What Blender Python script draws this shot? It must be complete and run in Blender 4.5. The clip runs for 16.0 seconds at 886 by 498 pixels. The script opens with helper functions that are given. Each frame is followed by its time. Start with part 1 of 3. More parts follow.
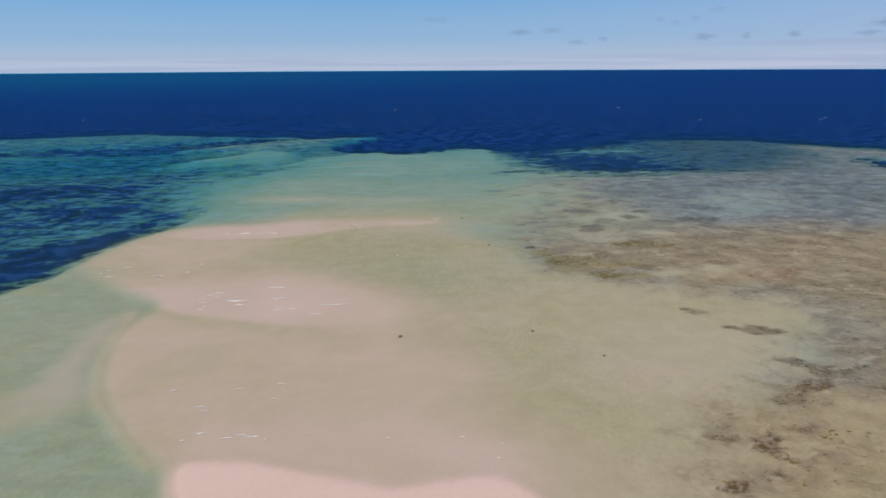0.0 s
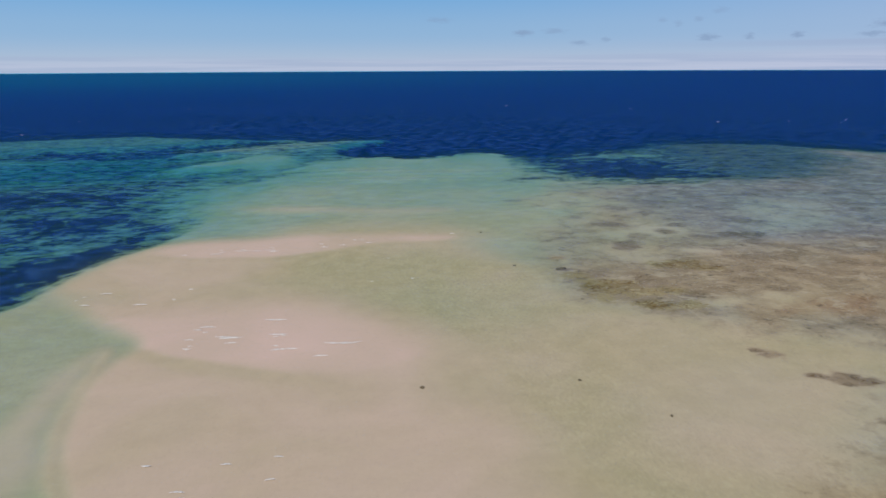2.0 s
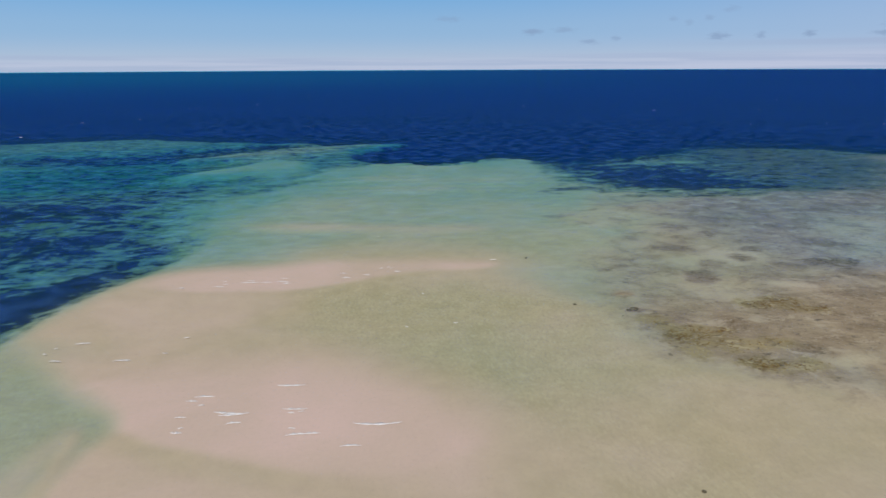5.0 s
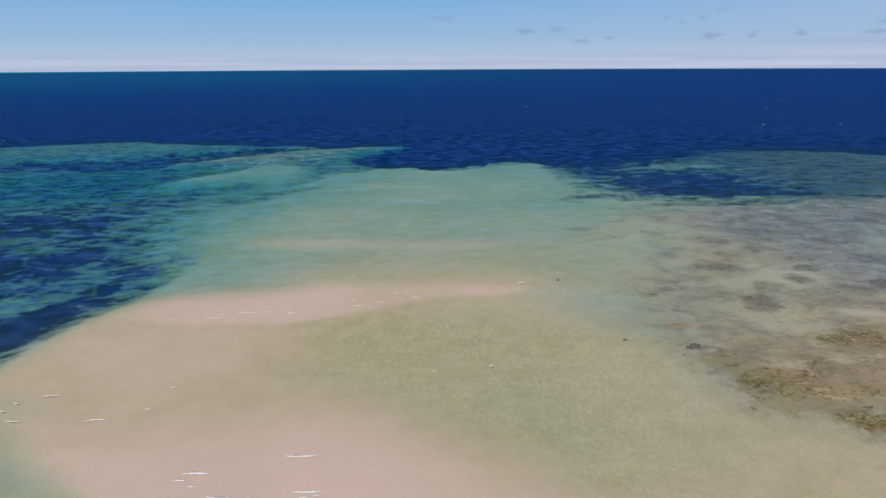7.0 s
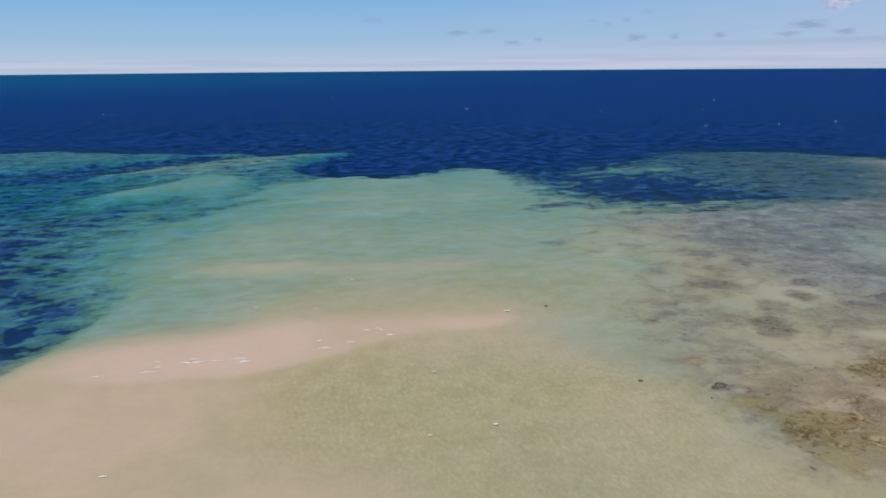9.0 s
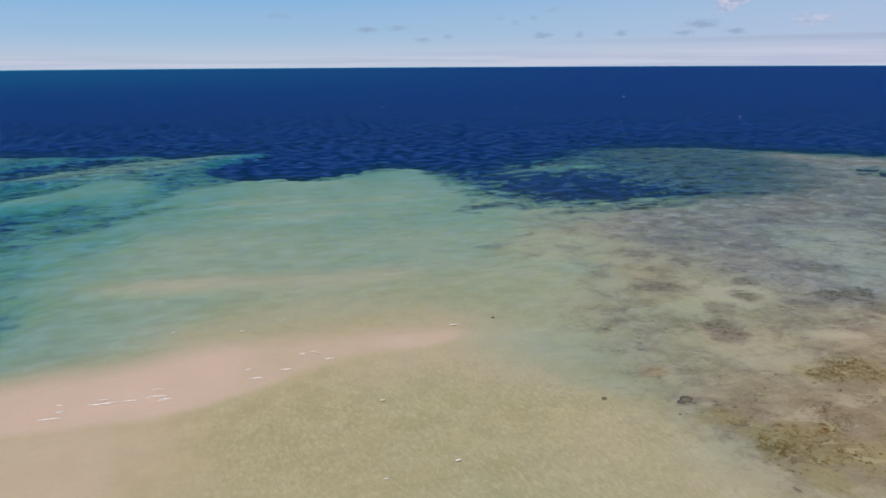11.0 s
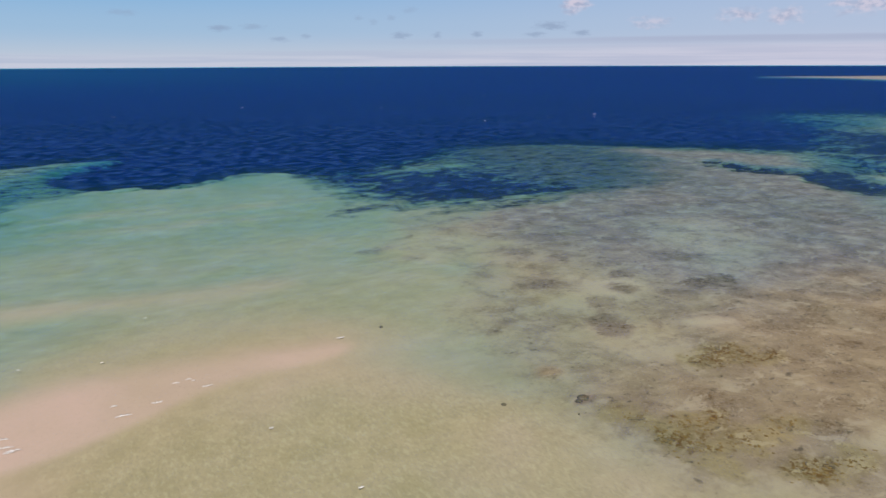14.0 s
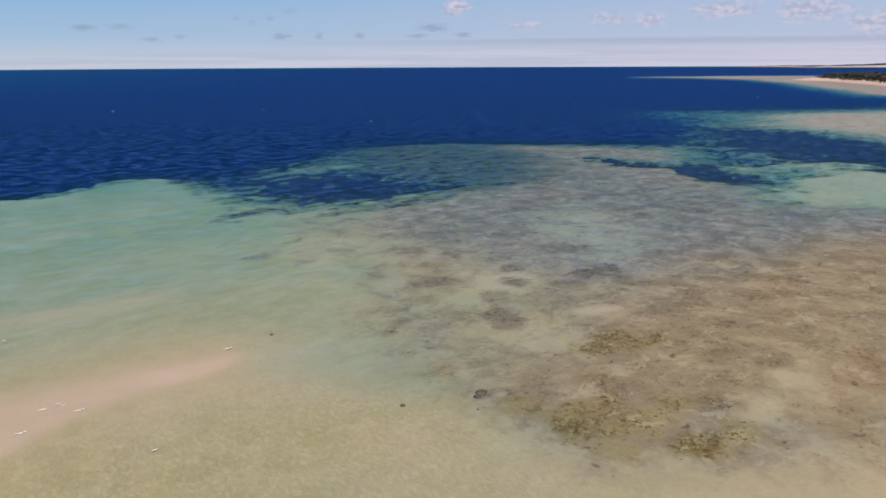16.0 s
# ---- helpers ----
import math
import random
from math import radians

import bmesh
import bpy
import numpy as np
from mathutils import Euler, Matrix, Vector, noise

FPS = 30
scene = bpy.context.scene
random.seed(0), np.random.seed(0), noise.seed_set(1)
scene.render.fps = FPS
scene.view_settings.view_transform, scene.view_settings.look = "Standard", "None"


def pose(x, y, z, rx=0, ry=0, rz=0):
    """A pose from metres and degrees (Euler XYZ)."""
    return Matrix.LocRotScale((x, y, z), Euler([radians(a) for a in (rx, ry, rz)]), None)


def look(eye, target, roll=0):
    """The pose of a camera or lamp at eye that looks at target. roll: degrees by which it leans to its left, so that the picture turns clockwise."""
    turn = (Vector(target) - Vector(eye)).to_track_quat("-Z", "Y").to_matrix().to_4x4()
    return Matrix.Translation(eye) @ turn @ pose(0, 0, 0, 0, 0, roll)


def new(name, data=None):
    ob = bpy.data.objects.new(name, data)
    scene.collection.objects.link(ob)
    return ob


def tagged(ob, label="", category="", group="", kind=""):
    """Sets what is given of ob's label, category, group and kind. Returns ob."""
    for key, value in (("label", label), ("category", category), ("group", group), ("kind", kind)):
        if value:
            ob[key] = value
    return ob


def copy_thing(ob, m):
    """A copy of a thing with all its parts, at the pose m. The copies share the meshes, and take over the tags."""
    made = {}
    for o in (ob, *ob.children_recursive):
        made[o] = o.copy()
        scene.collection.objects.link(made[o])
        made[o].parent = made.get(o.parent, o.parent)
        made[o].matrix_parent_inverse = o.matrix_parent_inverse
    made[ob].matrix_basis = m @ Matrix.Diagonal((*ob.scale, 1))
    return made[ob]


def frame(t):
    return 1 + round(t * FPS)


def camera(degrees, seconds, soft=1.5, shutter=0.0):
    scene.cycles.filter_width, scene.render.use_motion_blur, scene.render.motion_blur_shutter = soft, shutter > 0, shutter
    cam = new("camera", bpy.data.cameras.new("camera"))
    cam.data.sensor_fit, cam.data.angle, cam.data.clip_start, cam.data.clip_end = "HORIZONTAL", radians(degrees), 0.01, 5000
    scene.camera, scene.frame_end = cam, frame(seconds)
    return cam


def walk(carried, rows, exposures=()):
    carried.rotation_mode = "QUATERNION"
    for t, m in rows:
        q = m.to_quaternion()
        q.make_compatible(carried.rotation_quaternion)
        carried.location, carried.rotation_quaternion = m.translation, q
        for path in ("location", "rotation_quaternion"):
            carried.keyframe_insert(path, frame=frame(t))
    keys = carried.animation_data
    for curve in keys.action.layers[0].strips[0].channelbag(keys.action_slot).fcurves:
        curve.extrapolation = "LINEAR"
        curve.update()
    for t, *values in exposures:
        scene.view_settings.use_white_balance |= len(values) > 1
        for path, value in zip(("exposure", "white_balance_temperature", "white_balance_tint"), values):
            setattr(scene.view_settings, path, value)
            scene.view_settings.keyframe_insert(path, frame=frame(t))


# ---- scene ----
cam = camera(65.0, 16.0, soft=1.6)
PATH = [
    (0, 5.92, -2.83, 30.47, 75.23, 0.30, -7.93),
    (0.5, 6.12, 0.95, 30.30, 75.24, 0.29, -7.61),
    (1, 5.89, 4.52, 30.22, 75.25, 0.29, -7.62),
    (1.5, 5.49, 7.94, 30.19, 75.26, 0.28, -7.75),
    (2, 5.10, 11.21, 30.19, 75.27, 0.25, -7.71),
    (2.5, 4.70, 14.36, 30.21, 75.27, 0.22, -7.70),
    (3, 4.23, 17.39, 30.25, 75.25, 0.23, -7.78),
    (3.5, 3.69, 20.44, 30.29, 75.23, 0.26, -7.93),
    (4.3, 3.13, 25.75, 30.25, 75.22, 0.25, -7.60),
    (5.1, 2.62, 31.05, 30.20, 75.19, 0.25, -6.95),
    (6, 1.79, 37.11, 30.13, 75.18, 0.28, -7.12),
    (6.5, 1.07, 40.31, 30.12, 75.16, 0.27, -7.18),
    (7, 0.28, 43.69, 30.07, 75.15, 0.28, -7.48),
    (7.5, -0.52, 47.20, 30.00, 75.15, 0.33, -8.14),
    (8, -1.31, 50.66, 29.95, 75.16, 0.42, -9.50),
    (8.5, -2.04, 53.94, 29.96, 75.19, 0.49, -11.25),
    (9, -2.65, 56.84, 29.99, 75.25, 0.43, -12.88),
    (9.6, -3.14, 59.50, 29.97, 75.17, 0.44, -14.66),
    (10.2, -3.46, 61.73, 29.98, 75.10, 0.39, -16.93),
    (10.8, -3.61, 63.40, 29.97, 75.00, 0.33, -19.21),
    (11.5, -3.84, 65.16, 29.96, 74.93, 0.28, -21.77),
    (12, -3.83, 66.00, 29.90, 74.93, 0.27, -23.62),
    (12.5, -3.82, 66.63, 29.85, 74.91, 0.24, -25.38),
    (13, -3.86, 67.12, 29.84, 74.91, 0.24, -27.30),
    (13.5, -3.93, 67.48, 29.86, 74.91, 0.23, -29.19),
    (14, -3.97, 67.75, 29.87, 74.91, 0.21, -31.05),
    (14.5, -3.91, 67.97, 29.82, 74.92, 0.21, -32.94),
    (15, -3.77, 68.20, 29.70, 74.95, 0.23, -35.01),
    (15.5, -3.57, 68.44, 29.53, 74.98, 0.24, -37.57),
    (16, -3.33, 68.71, 29.30, 74.99, 0.23, -40.28),
]
walk(cam, [(t, pose(*p)) for t, *p in PATH],
     [(0.0, -0.16, 6130, 9), (7.0, -0.08, 6220, 9), (9.0, -0.03, 6350, 9), (12.0, 0.0, 6600, 10), (16.0, 0.0, 6780, 12)])

# ---- light: sun high behind the camera, clear sky with a hazy, cloud-flecked horizon ----
SUN_EL, SUN_AZ = 52.0, 205.0            # degrees; azimuth clockwise from +y
sun = new("sun", bpy.data.lights.new("sun", "SUN"))
sun.data.energy, sun.data.angle, sun.data.color = 3.6, radians(0.5), (1.0, 0.95, 0.88)
_e, _a = radians(SUN_EL), radians(SUN_AZ)
sun.matrix_world = look((300 * math.sin(_a) * math.cos(_e), 300 * math.cos(_a) * math.cos(_e), 300 * math.sin(_e)), (0, 0, 0))


class Nodes:
    """Short hand for building a node tree."""

    def __init__(self, tree):
        self.tree = tree
        tree.nodes.clear()

    def add(self, kind, **props):
        n = self.tree.nodes.new(kind)
        for k, v in props.items():
            setattr(n, k, v)
        return n

    def put(self, socket, value):
        if isinstance(value, bpy.types.NodeSocket):
            self.tree.links.new(value, socket)
        elif value is not None:
            socket.default_value = value

    def math(self, op, a, b=None, c=None, clamp=False):
        n = self.add("ShaderNodeMath", operation=op, use_clamp=clamp)
        for s, v in zip(n.inputs, (a, b, c)):
            self.put(s, v)
        return n.outputs[0]

    def vec(self, op, a, b=None):
        n = self.add("ShaderNodeVectorMath", operation=op)
        self.put(n.inputs[0], a)
        self.put(n.inputs[1], b)
        return n.outputs["Value"] if op in ("LENGTH", "DOT_PRODUCT", "DISTANCE") else n.outputs[0]

    def span(self, v, lo, hi, a=0.0, b=1.0, smooth=True):
        n = self.add("ShaderNodeMapRange", interpolation_type="SMOOTHSTEP" if smooth else "LINEAR")
        for s, x in zip(n.inputs, (v, lo, hi, a, b)):
            self.put(s, x)
        return n.outputs[0]

    def mix(self, f, a, b, blend="MIX"):
        n = self.add("ShaderNodeMix", data_type="RGBA", blend_type=blend)
        self.put(n.inputs[0], f)
        self.put(n.inputs[6], a if not isinstance(a, tuple) else (*a, 1))
        self.put(n.inputs[7], b if not isinstance(b, tuple) else (*b, 1))
        return n.outputs[2]

    def noise(self, vector, scale, detail=4.0, rough=0.55, warp=0.0):
        n = self.add("ShaderNodeTexNoise")
        self.put(n.inputs["Vector"], vector)
        for k, v in (("Scale", scale), ("Detail", detail), ("Roughness", rough), ("Distortion", warp)):
            self.put(n.inputs[k], v)
        return n.outputs[0]

    def attr(self, name):
        return self.add("ShaderNodeAttribute", attribute_name=name).outputs["Fac"]


def sky_world():
    w = bpy.data.worlds.new("sky")
    w.use_nodes = True
    n = Nodes(w.node_tree)
    sky = n.add("ShaderNodeTexSky", sky_type="NISHITA", sun_disc=False, sun_elevation=radians(SUN_EL), sun_rotation=radians(SUN_AZ),
                air_density=1.0, dust_density=0.6, ozone_density=2.5)
    way = n.add("ShaderNodeTexCoord").outputs["Generated"]
    sep = n.add("ShaderNodeSeparateXYZ")
    n.put(sep.inputs[0], way)
    az = n.math("DEGREES", n.math("ARCTAN2", sep.outputs[0], sep.outputs[1]))
    el = n.math("DEGREES", n.math("ARCSINE", sep.outputs[2]))
    com = n.add("ShaderNodeCombineXYZ")
    n.put(com.inputs[0], az)
    n.put(com.inputs[1], el)
    p = com.outputs[0]
    wisp = n.noise(n.vec("MULTIPLY", p, (1.3, 4.2, 1.0)), 1.0, 5, 0.6)
    puff = n.noise(n.vec("MULTIPLY", p, (0.8, 1.8, 1.0)), 1.0, 4, 0.5)
    # small fair-weather clouds low over the sea: azimuth, height, half width, half height, density
    flecks = [(7.4, 3.5, 0.9, 0.22, 0.5), (14.0, 2.5, 0.75, 0.26, 0.9), (16.4, 2.6, 0.9, 0.2, 0.6), (18.4, 1.7, 0.7, 0.2, 0.7),
              (20.4, 1.9, 0.4, 0.18, 0.6), (24.4, 3.3, 0.35, 0.18, 0.5), (25.6, 3.0, 0.35, 0.18, 0.45), (27.0, 3.3, 0.35, 0.2, 0.5),
              (27.8, 2.0, 0.7, 0.24, 0.9), (30.6, 2.0, 0.35, 0.24, 0.8), (33.7, 2.05, 0.45, 0.24, 0.9), (28.5, 3.9, 0.6, 0.2, 0.4),
              (39.5, 2.65, 1.2, 0.3, 0.95), (38.3, 2.05, 0.7, 0.22, 0.8), (41.9, 2.1, 0.7, 0.22, 0.9)]
    heaps = [(41.3, 4.35, 1.0, 0.75, 1.0), (47.0, 2.8, 1.2, 0.4, 0.6), (53.2, 3.2, 1.3, 0.5, 0.7), (56.1, 3.1, 1.2, 0.5, 0.8),
             (61.3, 3.7, 2.0, 0.7, 0.8), (66.8, 3.5, 2.2, 0.8, 0.85), (70.7, 2.6, 1.8, 0.8, 0.8), (75.5, 4.2, 2.6, 1.0, 0.8),
             (82.0, 3.6, 3.0, 0.9, 0.8), (60.5, 5.0, 1.4, 0.5, 0.6)]

    def field(rows, wob):
        total = None
        for a, e, w_, h, dens in rows:
            q = n.vec("MULTIPLY", n.vec("SUBTRACT", p, (a, e, 0)), (1 / w_, 1 / h, 0))
            r = n.vec("LENGTH", q)
            m = n.math("MULTIPLY", n.span(n.math("ADD", r, n.math("MULTIPLY", n.math("SUBTRACT", wob, 0.5), 2.8)), 1.4, 0.15), dens)
            total = m if total is None else n.math("MAXIMUM", total, m)
        return total

    small, large = field(flecks, wisp), field(heaps, puff)
    # thin banks along the horizon, thicker towards the land
    east = n.span(az, 5.0, 70.0)
    streak = n.noise(n.vec("MULTIPLY", p, (0.05, 2.2, 1.0)), 1.0, 4, 0.6)
    bank = n.math("MULTIPLY", n.span(n.math("ADD", el, n.math("MULTIPLY", n.math("SUBTRACT", streak, 0.5), 1.6)), n.span(east, 0, 1, 0.95, 2.1), 0.2), n.span(east, 0, 1, 0.55, 0.8))
    # sea haze pales the lowest degrees of the sky
    low = n.mix(n.span(el, 0.0, 2.6), (4.9, 5.75, 7.0), n.mix(n.span(el, 2.0, 7.0), (3.3, 5.1, 7.2), (1.7, 4.2, 7.4)))
    low = n.mix(n.math("MULTIPLY", n.span(az, 0.0, 70.0), 0.5), low, (5.4, 5.6, 7.3))
    col = n.mix(n.span(el, 6.0, 22.0), low, sky.outputs[0])
    col = n.mix(bank, col, n.mix(n.span(streak, 0.4, 0.62), (4.3, 4.9, 6.6), (5.9, 6.1, 7.5)))
    # a long flat cloud bank, grey underneath, over the land
    lift = n.math("ADD", el, n.math("MULTIPLY", n.math("SUBTRACT", streak, 0.5), 0.7))
    ridge = n.math("MULTIPLY", n.math("MULTIPLY", n.span(lift, 1.85, 1.6), n.span(lift, 1.15, 1.5)), n.span(az, 18.0, 52.0, 0.0, 0.55))
    col = n.mix(ridge, col, (3.7, 4.2, 5.9))
    glow = n.math("MULTIPLY", n.span(lift, 1.35, 0.9), n.span(az, 25.0, 70.0, 0.0, 0.4))
    col = n.mix(glow, col, (5.9, 5.8, 7.3))
    col = n.mix(n.math("MULTIPLY", small, 0.7), col, (2.6, 3.5, 5.2))
    white = n.noise(n.vec("MULTIPLY", p, (1.0, 1.6, 1.0)), 1.6, 4, 0.55)
    col = n.mix(n.math("MULTIPLY", large, 0.75), col, n.mix(n.span(white, 0.4, 0.6), (4.0, 4.2, 5.7), (6.9, 6.2, 7.3)))
    bg = n.add("ShaderNodeBackground")
    n.put(bg.inputs[0], col)
    bg.inputs[1].default_value = 0.1
    n.put(n.add("ShaderNodeOutputWorld").inputs[0], bg.outputs[0])
    scene.world = w


sky_world()

# ---- materials ----


def material(name):
    m = bpy.data.materials.new(name)
    m.use_nodes = True
    return m, Nodes(m.node_tree)


def finish(n, shader):
    n.put(n.add("ShaderNodeOutputMaterial").inputs[0], shader)


def bump(n, height, strength, distance, normal=None):
    b = n.add("ShaderNodeBump")
    n.put(b.inputs["Strength"], strength)
    n.put(b.inputs["Distance"], distance)
    n.put(b.inputs["Height"], height)
    n.put(b.inputs["Normal"], normal)
    return b.outputs[0]


def seabed_material():
    m, n = material("seabed")
    pos = n.add("ShaderNodeNewGeometry").outputs["Position"]
    flat = n.vec("MULTIPLY", pos, (1, 1, 0))
    film, weed, reef = n.attr("film"), n.attr("weed"), n.attr("reef")
    broad = n.noise(flat, 0.06, 4, 0.55, 0.6)
    mid = n.noise(flat, 0.35, 5, 0.6)
    fine = n.noise(flat, 2.2, 5, 0.65)
    grit = n.noise(flat, 14.0, 3, 0.6)
    lines = n.noise(n.vec("MULTIPLY", flat, (0.5, 1.1, 1.0)), 0.4, 7, 0.72, 0.8)
    level = n.add("ShaderNodeSeparateXYZ")
    n.put(level.inputs[0], pos)
    sunk = n.span(level.outputs[2], -0.2, -0.55)
    sand = n.mix(n.span(broad, 0.3, 0.7), (0.60, 0.405, 0.318), (0.55, 0.385, 0.303))
    sand = n.mix(n.span(level.outputs[2], -0.06, 0.06), sand, (0.70, 0.475, 0.375))
    olive = n.mix(n.span(mid, 0.3, 0.7), (0.41, 0.297, 0.15), (0.48, 0.345, 0.19))
    col = n.mix(n.span(n.math("ADD", n.math("ADD", film, n.math("MULTIPLY", n.math("SUBTRACT", broad, 0.5), 0.9)), n.math("MULTIPLY", n.math("SUBTRACT", mid, 0.5), 0.2)), 0.0, 1.0, smooth=False), sand, olive)
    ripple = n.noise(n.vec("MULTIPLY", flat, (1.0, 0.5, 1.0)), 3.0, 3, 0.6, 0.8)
    # sunlit caustic flecks and shaded troughs of the ripples, painted over the sand
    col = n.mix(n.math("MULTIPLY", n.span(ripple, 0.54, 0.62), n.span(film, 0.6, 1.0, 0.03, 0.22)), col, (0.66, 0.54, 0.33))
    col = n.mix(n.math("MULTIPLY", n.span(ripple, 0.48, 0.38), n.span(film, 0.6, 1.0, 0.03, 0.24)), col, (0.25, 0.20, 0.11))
    col = n.mix(n.span(fine, 0.35, 0.75, 0.0, 0.09), col, (0.30, 0.25, 0.16))
    col = n.mix(n.span(grit, 0.35, 0.7, 0.0, 0.06), col, (0.72, 0.62, 0.48))
    # brightening and shading by surface waves, painted as streaks on the deeper sand
    col = n.mix(n.math("MULTIPLY", n.span(lines, 0.5, 0.4), n.math("MULTIPLY", sunk, 0.16)), col, (0.22, 0.17, 0.10))
    col = n.mix(n.math("MULTIPLY", n.span(lines, 0.52, 0.62), n.math("MULTIPLY", sunk, 0.16)), col, (0.70, 0.55, 0.42))
    # rubble and turf algae of the reef flat: silty ground, soft smudges of turf, pale sand holes, dark clumps and specks
    r1 = n.noise(flat, 0.2, 7, 0.68, 0.5)
    r2 = n.noise(flat, 1.2, 6, 0.74, 0.3)
    dens = n.math("ADD", reef, n.math("ADD", n.math("MULTIPLY", n.math("SUBTRACT", r1, 0.5), 1.8), n.math("MULTIPLY", n.math("SUBTRACT", r2, 0.5), 1.6)))
    near_edge = n.span(film, 0.4, 1.0)
    silt = n.mix(near_edge, n.mix(n.span(mid, 0.35, 0.65), (0.36, 0.238, 0.21), (0.435, 0.298, 0.264)), n.mix(n.span(mid, 0.35, 0.65), (0.355, 0.23, 0.10), (0.425, 0.287, 0.136)))
    col = n.mix(n.span(reef, 0.12, 0.6, 0.0, 0.8), col, silt)
    mauve = n.mix(n.span(r2, 0.4, 0.62), (0.168, 0.103, 0.086), (0.29, 0.188, 0.16))
    brown = n.mix(n.span(r2, 0.4, 0.62), (0.215, 0.138, 0.058), (0.34, 0.232, 0.122))
    turf = n.mix(near_edge, mauve, brown)
    turf = n.mix(n.span(n.attr("rust"), 0.05, 0.8, 0.0, 0.75), turf, (0.33, 0.155, 0.07))
    col = n.mix(n.math("MULTIPLY", n.span(dens, 0.16, 0.86, 0.0, 0.95), n.span(reef, 0.02, 0.15)), col, turf)
    hole = n.noise(n.vec("MULTIPLY", flat, (0.8, 1.2, 1.0)), 0.32, 5, 0.6, 0.8)
    col = n.mix(n.math("MULTIPLY", n.span(hole, 0.55, 0.66, 0.0, 0.6), n.span(reef, 0.2, 0.5)), col, n.mix(near_edge, (0.50, 0.36, 0.30), (0.48, 0.345, 0.19)))
    clump = n.noise(flat, 1.5, 5, 0.7, 0.9)
    col = n.mix(n.math("MULTIPLY", n.math("MULTIPLY", n.span(dens, 0.55, 0.95), n.span(clump, 0.5, 0.56)), n.span(reef, 0.3, 0.75, 0.2, 0.95)), col, n.mix(near_edge, (0.10, 0.068, 0.04), (0.15, 0.068, 0.009)))
    speck = n.noise(n.vec("MULTIPLY", flat, (0.75, 1.1, 1.0)), 1.0, 5, 0.7, 0.5)
    col = n.mix(n.math("MULTIPLY", n.math("MULTIPLY", n.span(speck, 0.57, 0.65), n.span(dens, 0.25, 0.7)), n.span(reef, 0.1, 0.4, 0.0, 0.75)), col, (0.09, 0.062, 0.036))
    # seagrass meadows: soft-edged clumps in long drifts, with thinner growth between
    w1 = n.noise(n.vec("MULTIPLY", flat, (0.8, 1.15, 1.0)), 0.2, 8, 0.68, 0.6)
    w2 = n.noise(flat, 0.55, 5, 0.65)
    wd = n.math("ADD", weed, n.math("ADD", n.math("MULTIPLY", n.math("SUBTRACT", w1, 0.5), 2.2), n.math("MULTIPLY", n.math("SUBTRACT", w2, 0.5), 1.2)))
    col = n.mix(n.math("MULTIPLY", n.span(wd, -0.1, 0.45, 0.0, 0.68), n.span(weed, 0.02, 0.2)), col, (0.10, 0.095, 0.065))
    grass = n.mix(n.span(fine, 0.3, 0.7), (0.014, 0.011, 0.014), (0.05, 0.038, 0.035))
    col = n.mix(n.math("MULTIPLY", n.span(wd, 0.42, 0.62, 0.0, 0.97), n.span(weed, 0.02, 0.15)), col, grass)
    h = n.math("ADD", n.math("MULTIPLY", ripple, n.span(film, 0.65, 1.1, 0.12, 0.6)), n.math("MULTIPLY", n.math("MULTIPLY", fine, dens), 1.2))
    b = n.add("ShaderNodeBsdfPrincipled")
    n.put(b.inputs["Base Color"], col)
    b.inputs["Roughness"].default_value = 0.85
    b.inputs["Specular IOR Level"].default_value = 0.2
    n.put(b.inputs["Normal"], bump(n, h, 0.4, 0.07))
    finish(n, b.outputs[0])
    return m


